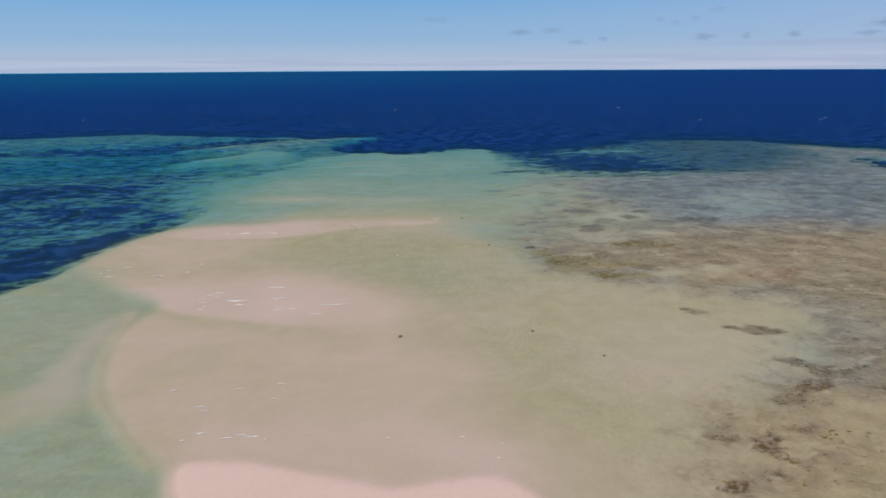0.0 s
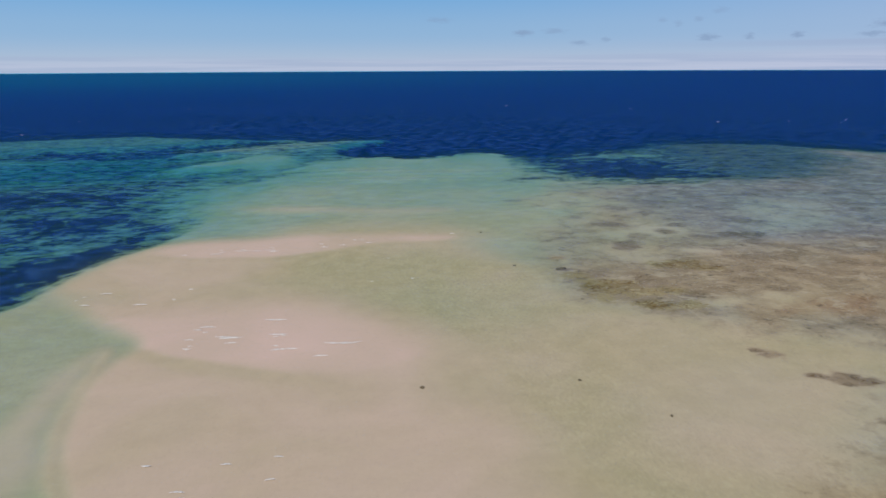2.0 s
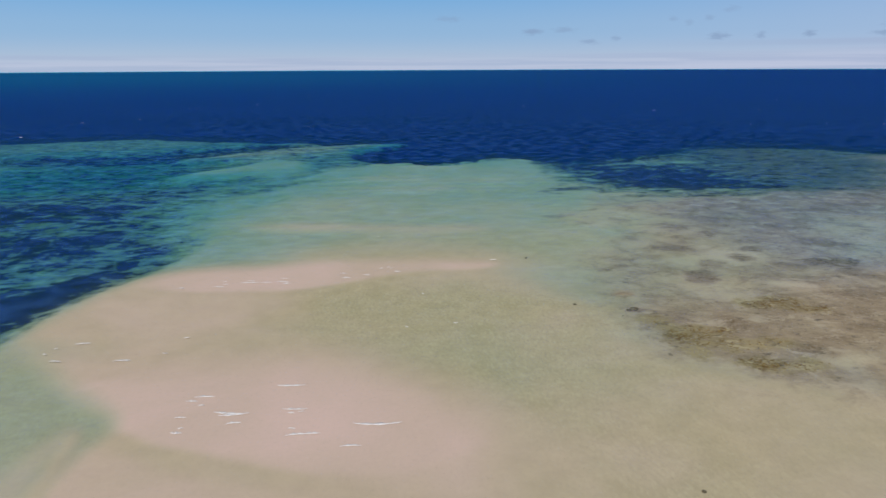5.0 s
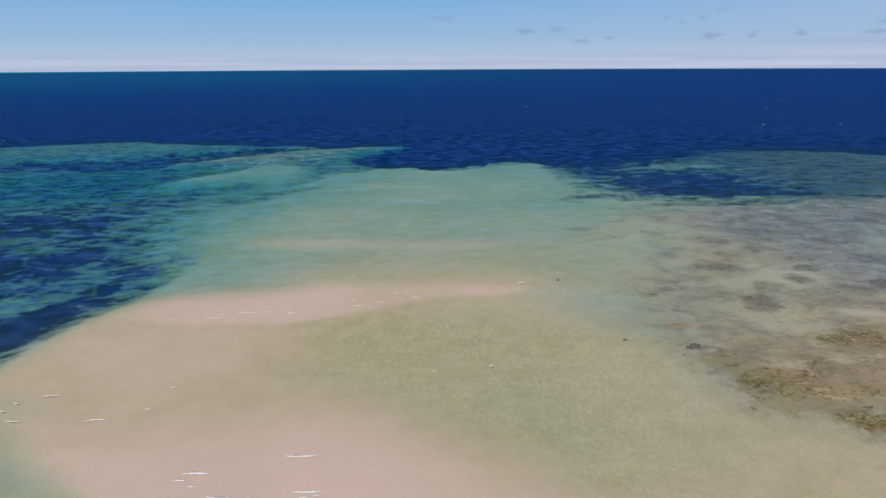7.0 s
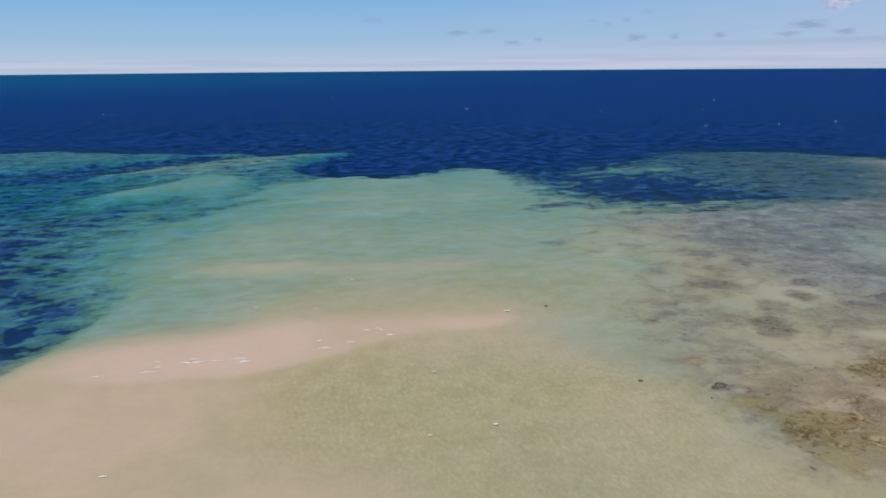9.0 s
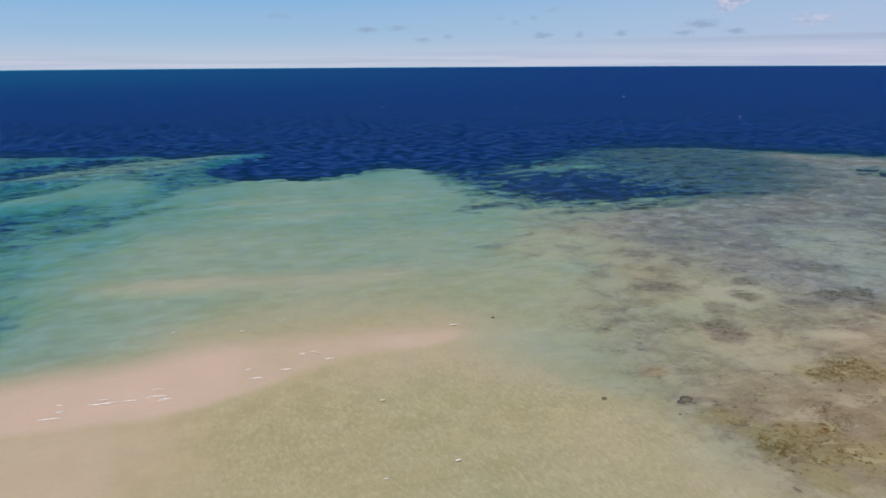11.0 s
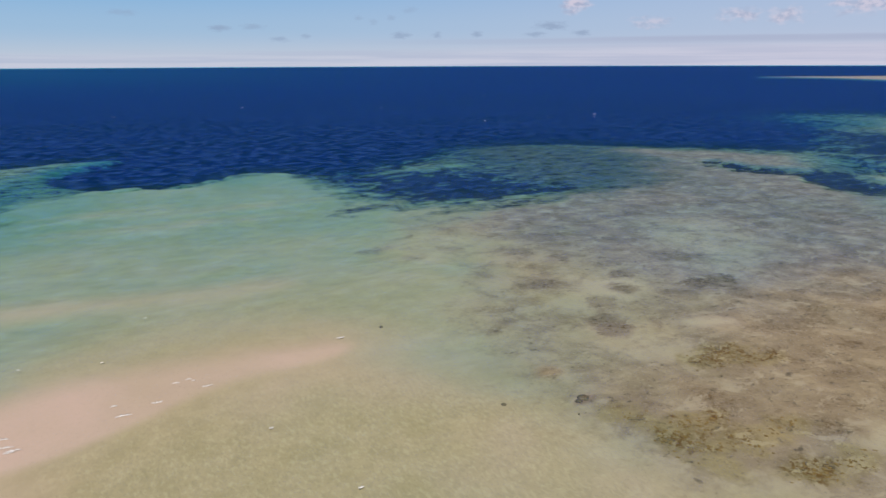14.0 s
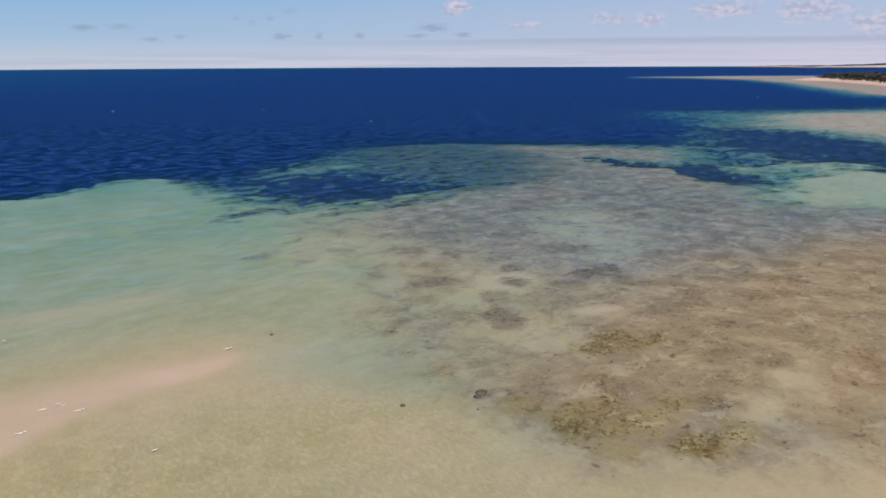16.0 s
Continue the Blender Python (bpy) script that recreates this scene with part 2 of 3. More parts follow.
def water_material():
    """Clear sea water: light is absorbed along the depth below the surface, blue light comes back out of deep water, and the rippled surface shines."""
    m, n = material("sea_water")
    pos = n.add("ShaderNodeNewGeometry").outputs["Position"]
    flat = n.vec("MULTIPLY", pos, (1, 1, 0))
    d = n.attr("depth")

    def through_column(k):
        return n.math("POWER", 2.718, n.math("MULTIPLY", d, -k))

    clear = n.add("ShaderNodeCombineColor")
    for s, k in zip(clear.inputs, (0.16, 0.049, 0.06)):
        n.put(s, through_column(k))
    see = n.add("ShaderNodeBsdfTransparent")
    n.put(see.inputs[0], clear.outputs[0])
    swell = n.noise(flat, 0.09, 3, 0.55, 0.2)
    gust = n.noise(n.vec("MULTIPLY", flat, (0.5, 1.4, 1.0)), 0.009, 4, 0.55)
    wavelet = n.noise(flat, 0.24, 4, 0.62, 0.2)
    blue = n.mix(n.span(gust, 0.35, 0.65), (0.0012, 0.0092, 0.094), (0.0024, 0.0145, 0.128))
    # light and shade of wave faces painted in: bright crests, dark troughs, paler swell
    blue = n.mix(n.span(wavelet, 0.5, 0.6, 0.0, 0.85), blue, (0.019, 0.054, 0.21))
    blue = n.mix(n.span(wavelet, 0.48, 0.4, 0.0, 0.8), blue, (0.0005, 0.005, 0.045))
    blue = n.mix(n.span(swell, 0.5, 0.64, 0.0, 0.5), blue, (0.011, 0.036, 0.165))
    # sky reflection and haze painted in by distance: paler far off, greener west
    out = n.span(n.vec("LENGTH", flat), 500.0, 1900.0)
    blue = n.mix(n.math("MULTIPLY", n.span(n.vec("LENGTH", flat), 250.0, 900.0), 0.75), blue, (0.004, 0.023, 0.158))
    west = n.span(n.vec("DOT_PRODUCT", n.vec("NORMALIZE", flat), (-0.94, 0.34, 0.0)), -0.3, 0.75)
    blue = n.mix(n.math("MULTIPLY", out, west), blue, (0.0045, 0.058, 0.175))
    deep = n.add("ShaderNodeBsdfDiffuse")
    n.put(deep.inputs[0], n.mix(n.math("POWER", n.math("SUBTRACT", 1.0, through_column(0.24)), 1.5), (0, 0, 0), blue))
    n.put(deep.inputs["Normal"], bump(n, n.math("ADD", wavelet, n.math("MULTIPLY", swell, 1.5)), 1.0, 1.2))
    body = n.add("ShaderNodeAddShader")
    n.put(body.inputs[0], see.outputs[0])
    n.put(body.inputs[1], deep.outputs[0])
    chop = n.noise(n.vec("MULTIPLY", flat, (0.7, 1.5, 1.0)), 1.1, 4, 0.6, 0.4)
    height = n.math("ADD", n.math("MULTIPLY", chop, 0.5), swell)
    nor = bump(n, height, 0.8, 0.5)
    shine = n.add("ShaderNodeBsdfGlossy")
    shine.inputs["Roughness"].default_value = 0.12
    n.put(shine.inputs["Normal"], nor)
    fres = n.add("ShaderNodeFresnel")
    fres.inputs[0].default_value = 1.33
    n.put(fres.inputs["Normal"], nor)
    mixer = n.add("ShaderNodeMixShader")
    n.put(mixer.inputs[0], n.math("MULTIPLY", fres.outputs[0], 0.022))
    n.put(mixer.inputs[1], body.outputs[0])
    n.put(mixer.inputs[2], shine.outputs[0])
    finish(n, mixer.outputs[0])
    return m


def rough_material(name, a, b, scale, rough=0.9):
    m, n = material(name)
    pos = n.add("ShaderNodeNewGeometry").outputs["Position"]
    f = n.noise(pos, scale, 5, 0.65)
    g = n.noise(pos, scale * 0.2, 3, 0.6)
    s = n.add("ShaderNodeBsdfPrincipled")
    n.put(s.inputs["Base Color"], n.mix(n.span(n.math("ADD", n.math("MULTIPLY", f, 0.6), n.math("MULTIPLY", g, 0.4)), 0.35, 0.65), a, b))
    s.inputs["Roughness"].default_value = rough
    n.put(s.inputs["Normal"], bump(n, f, 0.6, 0.3 / scale))
    finish(n, s.outputs[0])
    return m


M_BED, M_WATER = seabed_material(), water_material()
M_FOAM = rough_material("sea_foam", (0.62, 0.56, 0.50), (0.84, 0.78, 0.71), 9.0, 0.7)
M_CORAL = rough_material("dead_coral", (0.085, 0.06, 0.03), (0.19, 0.135, 0.075), 5.0)
M_ALGAE = rough_material("brown_algae", (0.17, 0.085, 0.014), (0.31, 0.17, 0.042), 3.0)
M_SCRUB = rough_material("coastal_scrub", (0.028, 0.028, 0.017), (0.06, 0.055, 0.032), 0.25)
# distant scrub, with the blue-grey of the haze mixed into its colour
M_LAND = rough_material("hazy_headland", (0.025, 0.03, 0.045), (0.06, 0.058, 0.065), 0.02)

# ---- plan of the seabed ----


def grain(x, y, size, seed, octaves=4):
    """Smooth random field over the plan, -1 to 1, with features of about that size in metres."""
    out, amp, total = np.zeros_like(x), 1.0, 0.0
    for o in range(octaves):
        u, v = x / size * 2 ** o + seed * 17.3, y / size * 2 ** o - seed * 9.1
        iu, iv = np.floor(u), np.floor(v)
        fu, fv = u - iu, v - iv
        fu, fv = fu * fu * (3 - 2 * fu), fv * fv * (3 - 2 * fv)

        def h(a, b):
            s = np.sin(a * 127.1 + b * 311.7 + seed * 74.7 + o * 13.0) * 43758.5453
            return (s - np.floor(s)) * 2 - 1

        out += amp * ((h(iu, iv) * (1 - fu) + h(iu + 1, iv) * fu) * (1 - fv) + (h(iu, iv + 1) * (1 - fu) + h(iu + 1, iv + 1) * fu) * fv)
        total, amp = total + amp, amp * 0.55
    return out / total * 1.6


def rounded(corners, steps=6):
    """A closed smooth curve through the corners of a plan shape."""
    c = np.array(corners, float)
    out = []
    for i in range(len(c)):
        p0, p1, p2, p3 = (c[(i + k) % len(c)] for k in (-1, 0, 1, 2))
        for s in np.arange(steps) / steps:
            out.append(0.5 * (2 * p1 + (p2 - p0) * s + (2 * p0 - 5 * p1 + 4 * p2 - p3) * s * s + (3 * p1 - p0 - 3 * p2 + p3) * s ** 3))
    return np.array(out)


def inside(x, y, corners, soft, rag, size, seed):
    """How far each point lies inside a plan shape, 0 to 1, with an edge soft metres wide and ragged by rag metres.
    soft may be (steep, gentle, east, north): an edge that is steep on one flank and gentle towards that side."""
    c = rounded(corners)
    mask = np.zeros_like(x)
    steep, gentle, east, north = soft if isinstance(soft, tuple) else (soft, soft, 0, 1)
    pad = gentle + rag * 2
    near = (x > c[:, 0].min() - pad) & (x < c[:, 0].max() + pad) & (y > c[:, 1].min() - pad) & (y < c[:, 1].max() + pad)
    if not near.any():
        return mask
    px, py = x[near], y[near]
    best, odd = np.full(px.shape, 1e12), np.zeros(px.shape, bool)
    for a, b in zip(c, np.roll(c, -1, 0)):
        e = b - a
        k = np.clip(((px - a[0]) * e[0] + (py - a[1]) * e[1]) / max(e @ e, 1e-9), 0, 1)
        best = np.minimum(best, (px - a[0] - k * e[0]) ** 2 + (py - a[1] - k * e[1]) ** 2)
        if a[1] != b[1]:
            odd ^= ((a[1] > py) != (b[1] > py)) & (px < e[0] * (py - a[1]) / e[1] + a[0])
    dist = np.sqrt(best) * np.where(odd, 1, -1) + rag * grain(px, py, size, seed)
    mid = c.mean(0)
    side = np.clip(((px - mid[0]) * east + (py - mid[1]) * north) / (0.25 * np.ptp(c @ np.array([east, north]))) * 0.5 + 0.5, 0, 1)
    k = np.clip(dist / (steep + (gentle - steep) * side) + 0.5, 0, 1)
    mask[near] = k * k * (3 - 2 * k)
    return mask


def oval(x, y, rx, ry, turn=0.0):
    """Corners of an oval patch in the plan; turn in degrees."""
    c, q = math.cos(radians(turn)), math.sin(radians(turn))
    return [(x + rx * math.cos(a) * c - ry * math.sin(a) * q, y + rx * math.cos(a) * q + ry * math.sin(a) * c) for a in (k * math.pi / 4 for k in range(8))]


ZONES = []


def zone(corners, soft, rag, size, depth=None, weed=None, reef=None, film=None, rust=None):
    """One patch of the seabed's plan, laid over those before it: its corners, the width of its edge, how ragged that is and the size of the rags in
    metres; then the water's depth, seagrass, reef growth, algal film and rusty turf in it (None: as before)."""
    ZONES.append((corners, soft, rag, size, (depth, weed, reef, film, rust)))


# western terrace with its meadows, streaks and trough
zone([(0, 198), (10, 215), (16, 232), (12, 252), (8, 268), (2, 290), (14, 317), (-22, 313), (-54, 284), (-85, 280), (-150, 300), (-220, 200), (-150, 60), (-40, 60), (-26, 94), (-17, 113), (-10, 136), (-5, 165)], 10, 3, 20, depth=6.8, weed=0.3, reef=0, film=0.45)
zone([(-28, 165), (-31, 137), (-38, 116), (-47, 98), (-75, 78), (-140, 90), (-160, 190), (-110, 212), (-62, 222), (-42, 217), (-36, 190)], 14, 5, 16, depth=6.4, weed=0.52, reef=0, film=0.5)
zone([(-33, 136), (-39, 116), (-48, 100), (-60, 100), (-52, 125), (-42, 140)], 8, 3, 10, depth=5.6, weed=0.86, reef=0, film=0.6)
zone(oval(-33, 156, 6, 5, 60), 6, 2, 8, depth=5.6, weed=0.9, reef=0, film=0.6)
zone([(-170, 290), (-100, 297), (-77, 306), (-45, 322), (-12, 330), (-22, 313), (-54, 284), (-85, 276), (-150, 282)], 12, 4, 14, depth=9.5, weed=0.6, reef=0, film=0.3)
zone(oval(-70, 246, 60, 26, 16), 26, 6, 20, depth=11.0, weed=0.36, reef=0, film=0.5)
# drifts of denser grass within the western meadow
zone(oval(-60, 196, 12, 5, -25), 7, 4, 7, weed=0.78)
zone(oval(-84, 186, 22, 10, 20), 12, 5, 9, weed=0.82)
zone(oval(-54, 162, 9, 5, 10), 6, 3, 7, weed=0.74)
zone(oval(-42, 178, 9, 4, -40), 6, 3, 6, weed=0.5)
zone(oval(-47, 140, 8, 4, 30), 6, 3, 6, weed=0.34)
zone(oval(-45, 217, 7, 2.4, 5), 5, 2.4, 5, weed=0.68)
zone(oval(-36, 198, 10, 12, 0), 10, 3, 8, weed=0.3)
zone([(-30, 150), (-28, 180), (-24, 200), (-14, 225), (-5, 245), (-20, 246), (-34, 226), (-40, 195), (-37, 165)], 12, 3, 10, depth=6.2, weed=0.16)
zone([(-150, 345), (-98, 362), (-55, 345), (-12, 330), (-45, 322), (-77, 306), (-100, 297), (-170, 310)], 9, 4, 14, depth=6.6, weed=0.3, reef=0, film=0.5)
zone([(-60, 276), (-27, 311), (14, 322), (24, 319), (4, 307), (-10, 290), (-30, 276)], 8, 3, 12, depth=4.2, weed=0.26, reef=0, film=0.5)
zone([(-53, 242), (-42, 262), (-27, 274), (-12, 264), (-16, 248), (-36, 240)], 13, 3, 12, depth=5.0, weed=0.0, reef=0, film=0.5)
zone([(-32, 205), (-28, 219), (-15, 237), (-10, 249), (-9, 240), (-13, 226), (-19, 213), (-25, 203)], 9, 2, 12, depth=9.0, weed=0.36, reef=0, film=0.5)

# green sand shelf
zone([(-22, 198), (-18, 214), (-12, 232), (-5, 247), (2, 252), (20, 256), (30, 253), (46, 262), (60, 265), (64, 241), (74, 217), (106, 196), (150, 178), (165, 138), (170, 105), (120, 50), (80, -60), (-80, -60), (-62, 60), (-46, 93), (-37, 112), (-31, 134), (-24, 163)], 4.5, 0.9, 8, depth=3.7, weed=0, reef=0, film=0.55)
zone([(-29, 170), (-24, 198), (-14, 220), (-3, 240), (6, 236), (0, 208), (-10, 176), (-18, 160)], 15, 2, 14, depth=4.6, weed=0.02, reef=0, film=0.6)
zone([(-32, 188), (-25, 214), (-15, 238), (-4, 252), (10, 252), (2, 234), (-8, 212), (-18, 188)], 18, 3, 12, depth=4.7, weed=0.05, film=0.5)
zone(oval(-18, 222, 14, 2.6, 52), 7, 2.4, 8, depth=6.8, weed=0.2)
zone(oval(-19, 196, 6, 2.6, 45), 6, 2.4, 8, depth=6.2, weed=0.16)
zone(oval(12, 257.5, 9, 1.8, 8), 3, 1, 5, depth=3.4, weed=0, reef=0, film=0.6)
zone([(34, 256), (58, 265), (66, 246), (76, 218), (64, 218), (56, 238), (40, 244)], 14, 2.5, 8, depth=4.6, weed=0.04)
zone([(56, 272), (70, 262), (74, 236), (86, 212), (78, 206), (68, 222), (64, 246), (60, 262)], 10, 5, 6, depth=6.4, weed=0.52)
zone([(26, 256), (46, 262), (58, 268), (50, 271), (30, 263)], 7, 3, 6, depth=5.4, weed=0.22)
zone([(-22, 150), (-20, 184), (-8, 198), (20, 194), (52, 182), (58, 160), (46, 136), (20, 138)], 26, 2, 16, depth=2.7, weed=0, reef=0, film=0.58)
zone([(-10, 140), (0, 156), (30, 158), (46, 150), (46, 130), (20, 130)], 16, 2, 16, depth=1.6, weed=0, reef=0, film=0.8)
zone(oval(20, 206, 26, 2.2, -6), 5, 1.6, 8, depth=2.4, weed=0, reef=0, film=0.5)
zone(oval(30, 217, 22, 1.8, -4), 5, 1.6, 8, depth=2.5, weed=0, reef=0, film=0.5)
zone(oval(10, 224, 18, 1.6, 4), 5, 1.6, 8, depth=2.5, weed=0, reef=0, film=0.5)
zone([(-60, 62), (-44, 92), (-36, 104), (-24, 88), (-24, 70), (-22, 52), (-14, 40), (-50, 20)], 8, 1.5, 10, depth=2.2, weed=0, reef=0.05, film=0.95)

# tan flats between the bars and the reef
zone([(-22, 80), (-10, 45), (10, 10), (70, 0), (46, 42), (54, 58), (72, 76), (56, 92), (44, 96), (36, 102), (32, 112), (29, 126), (24, 141), (0, 143), (-28, 135), (-36, 122), (-36, 108), (-23, 90)], 20, 2, 16, depth=0.5, weed=0, reef=0, film=0.75)
zone(oval(20, 104, 16, 18, 0), 24, 3, 14, depth=0.85, weed=0, reef=0, film=0.92)
zone(oval(12, 115, 22, 9, -10), 14, 2, 10, depth=0.7, weed=0, reef=0, film=1.0)
zone(oval(38, 66, 14, 6, 30), 12, 2, 10, depth=0.5, weed=0, reef=0, film=0.7)
zone(oval(26, 62, 8, 16, 0), 14, 2, 10, depth=0.55, weed=0, reef=0, film=0.82)
zone([(-24, 93), (-21, 70), (-10, 50), (18, 44), (16, 66), (14, 84), (0, 88)], (5, 16, 1, 0), 1, 10, depth=0.4, weed=0, reef=0, film=0.6)

# sand bars
zone([(-22, 85), (-21, 71), (-16, 57), (-9, 45), (-6, 15), (20, 10), (24, 35), (20, 52), (16, 66), (6, 75), (-8, 77)], (2.0, 14, 1, -0.1), 0.5, 8, depth=0.3, weed=0, reef=0, film=0.42)
zone(oval(6, 49, 14, 5, -20), 7, 0.8, 8, depth=0.2, weed=0, reef=0, film=0.2)
zone([(-8.5, 48.5), (-4, 48.5), (4, 45.5), (9, 43.5), (18, 42), (22, 25), (0, 20), (-7.5, 42)], 2, 0.4, 5, depth=-0.05, weed=0, reef=0, film=0.0)
zone([(-36, 108), (-30, 99), (-22, 90), (-10, 82), (4, 77.5), (12, 82), (9, 93), (-8, 103), (-26, 106)], (1.2, 14, 0.35, 1), 0.3, 6, depth=0.24, weed=0, reef=0, film=0.34)
zone([(-26, 95.5), (-19.5, 88), (-14, 84.5), (-8, 82), (-2.5, 79.5), (3, 77.5), (8.5, 77.5), (9.5, 83), (3, 89), (-8, 95), (-18, 98)], (1.6, 15, 0.7, 0.7), 0.5, 6, depth=0.14, weed=0, reef=0, film=0.08)
zone([(-37, 109), (-36, 122), (-29, 133), (-12, 128), (-6, 116), (-16, 107)], 10, 0.8, 8, depth=0.36, weed=0, reef=0, film=0.55)
zone([(-29, 131), (-24, 137), (-10, 138), (5, 139), (22, 135), (21, 132), (10, 131.5), (1, 127.5), (-6, 125), (-15, 125), (-24, 126.5)], (1.4, 8, -0.1, 1), 0.4, 8, depth=0.22, weed=0, reef=0, film=0.2)
zone([(-20, 166), (-7, 160.5), (7, 158), (22, 157), (23, 161), (3, 166), (-13, 169)], 8, 1, 8, depth=1.4, weed=0, reef=0, film=0.5)

# green channel west of the bars, its pale bank and the dark line at the bar's foot
zone([(-35.5, 107), (-29, 99), (-23.8, 94), (-19.6, 88.5), (-20.6, 83.4), (-21.6, 78), (-20.8, 70), (-18.4, 62), (-14.4, 55), (-11.2, 50), (-9.2, 44), (-8, 20), (-40, 10), (-58, 55), (-48, 88), (-42, 103)], (1.6, 9, -1, 0), 0.3, 6, depth=1.6, weed=0, reef=0.05, film=0.8)
zone([(-23, 88), (-22.6, 80), (-21.8, 70), (-19.2, 61.5), (-21, 57.5), (-25, 56), (-40, 50), (-42, 58), (-28, 63), (-26, 72), (-25.4, 80)], 4, 0.6, 6, depth=0.9, weed=0, reef=0, film=0.55)
zone([(-22.6, 87), (-22.2, 79), (-21.4, 70), (-18.9, 61.5), (-14.6, 54.4), (-11.2, 49), (-10.4, 49.4), (-14.0, 55), (-18.0, 62), (-20.4, 70), (-21.2, 79), (-21.4, 86)], 1.8, 0.3, 3, depth=0.6, weed=0, reef=0.0, film=0.65)

# reef flat and its patches
zone([(38, 103), (37, 111), (39, 120), (41, 132), (50, 142), (55, 156), (56, 172), (75, 184), (110, 195), (130, 215), (150, 240), (166, 274), (194, 250), (218, 226), (230, 206), (209, 188), (190, 162), (164, 143), (155, 135), (166, 120), (135, 60), (105, 10), (70, -30), (42, 12), (34, 38), (40, 46), (48, 53), (53, 60), (63, 68), (62, 80), (48, 90), (42, 94)], (8, 46, 0.4, 1), 4.0, 6, depth=1.4, weed=0, reef=0.55, film=0.6)
zone([(36, 103), (36, 112), (40, 120), (60, 120), (90, 118), (150, 108), (135, 60), (105, 10), (70, -30), (42, 12), (34, 38), (40, 46), (48, 53), (63, 68), (62, 80), (46, 90)], 26, 4.0, 6, depth=0.55, weed=0, reef=0.6, film=0.78)
zone([(30, 34), (36, 48), (46, 54), (56, 50), (60, 30), (40, 10)], 12, 3, 5, depth=0.45, reef=0.42, film=0.85)
zone([(38, 116), (40, 132), (48, 143), (54, 157), (56, 174), (82, 188), (92, 172), (76, 146), (66, 126), (54, 112)], 22, 5, 8, depth=1.35, weed=0, reef=0.4, film=0.75)
zone(oval(152, 246, 26, 34, 20), 46, 9, 14, depth=4.0, weed=0.22, reef=0.5, film=0.3)
zone([(70, 170), (110, 196), (132, 216), (150, 244), (183, 250), (220, 206), (196, 196), (165, 160), (165, 122), (150, 100), (110, 130), (84, 140)], 44, 6, 20, depth=2.2, weed=0, reef=0.6, film=0.3)
zone(oval(96, 146, 22, 9, 50), 18, 4, 12, depth=2.2, weed=0, reef=0.34, film=0.2)
zone(oval(60, 134, 9, 4, 10), 8, 4.5, 4, depth=1.3, weed=0, reef=0.16, film=0.6)
zone(oval(51, 119, 6, 5, 20), 6, 3, 5, depth=0.9, weed=0, reef=0.28, film=0.7)
zone(oval(66, 92, 12, 5, 30), 9, 4, 5, depth=0.5, weed=0, reef=0.5, film=0.8)
zone(oval(54, 165, 12, 8, 40), 9, 4, 7, depth=1.7, weed=0, reef=0.2, film=0.7)
zone(oval(72, 190, 18, 6, 15), 9, 4, 8, depth=2.6, weed=0.1, reef=0.28, film=0.6)
zone(oval(38, 117, 1.5, 1.0, 0), 1, 0.4, 2, depth=0.7, weed=0, reef=0.55, film=0.8)
zone(oval(37.3, 111, 1.2, 0.6, 0), 0.8, 0.3, 2, depth=0.7, weed=0, reef=0.8, film=0.6)
# separate dark patches of turf and rubble on the pale sand at the reef's margin
for px, py, rx, ry, turn, dense in [(55, 140.6, 4.4, 1.6, 8, 0.8), (58, 142.6, 2.0, 1.0, -10, 0.6), (52.4, 123.2, 2.3, 3.2, -20, 0.8), (56, 128.4, 1.5, 2.6, -15, 0.75), (41.8, 130, 2.2, 1.1, 10, 0.7),
                                    (44, 134.6, 2.2, 1.2, -20, 0.6), (47, 129, 2.4, 1.8, 20, 0.5), (64, 133.2, 1.4, 2.2, 0, 0.8), (47, 162, 2.6, 1.5, 15, 0.5), (55, 162.6, 1.8, 2.2, 0, 0.55)]:
    zone(oval(px, py, rx, ry, turn), 1.8, 1.3, 2.2, reef=dense * 0.9, film=0.7)
for px, py, rx, ry, turn, dense in [(44, 170.5, 3.2, 1.4, 0, 0.46), (72, 167.5, 3.4, 1.5, 10, 0.62), (75, 156.5, 3.8, 1.8, -15, 0.72), (68, 150, 3.2, 1.6, 20, 0.6), (80, 163, 4.2, 1.8, 10, 0.7), (62, 152, 2.0, 1.4, 0, 0.5),
                                    (77, 129.4, 4.4, 2.0, -10, 0.95), (70, 138, 2.6, 1.6, 15, 0.75), (84, 140, 4.8, 1.8, 0, 0.8), (137.6, 213.2, 3.2, 2.4, 0, 1.1), (129.8, 141.6, 3.2, 1.2, 0, 1.1), (150, 201, 5, 2.0, 30, 0.8)]:
    zone(oval(px, py, rx, ry, turn), 2.6, 1.6, 2.6, reef=dense * 0.92, film=0.6)
# weedy clumps along the inner edge, and the outlying ones on the flat
for px, py, rx, ry, turn, dense in [(56, 111.2, 3.2, 1.5, -12, 1.05), (59, 108.6, 2.6, 1.1, -20, 0.95), (39.6, 101.4, 1.8, 2.2, 10, 1.0), (42.6, 102.6, 2.4, 1.1, 0, 0.95), (43.6, 98.4, 2.2, 1.2, -20, 0.8), (39.2, 97.4, 1.2, 1.8, 0, 0.7),
                                    (43.6, 93.0, 1.5, 1.0, 0, 1.0), (46.4, 92.3, 2.0, 0.9, -10, 1.0), (48.9, 92.2, 1.3, 1.2, 20, 0.95), (38.6, 105.6, 1.3, 2.8, 15, 0.7), (47.5, 98.6, 2.6, 1.1, -15, 0.7)]:
    zone(oval(px, py, rx * 1.25, ry * 1.25, turn), 2.2, 1.2, 1.8, reef=dense * 0.85, film=1.0)
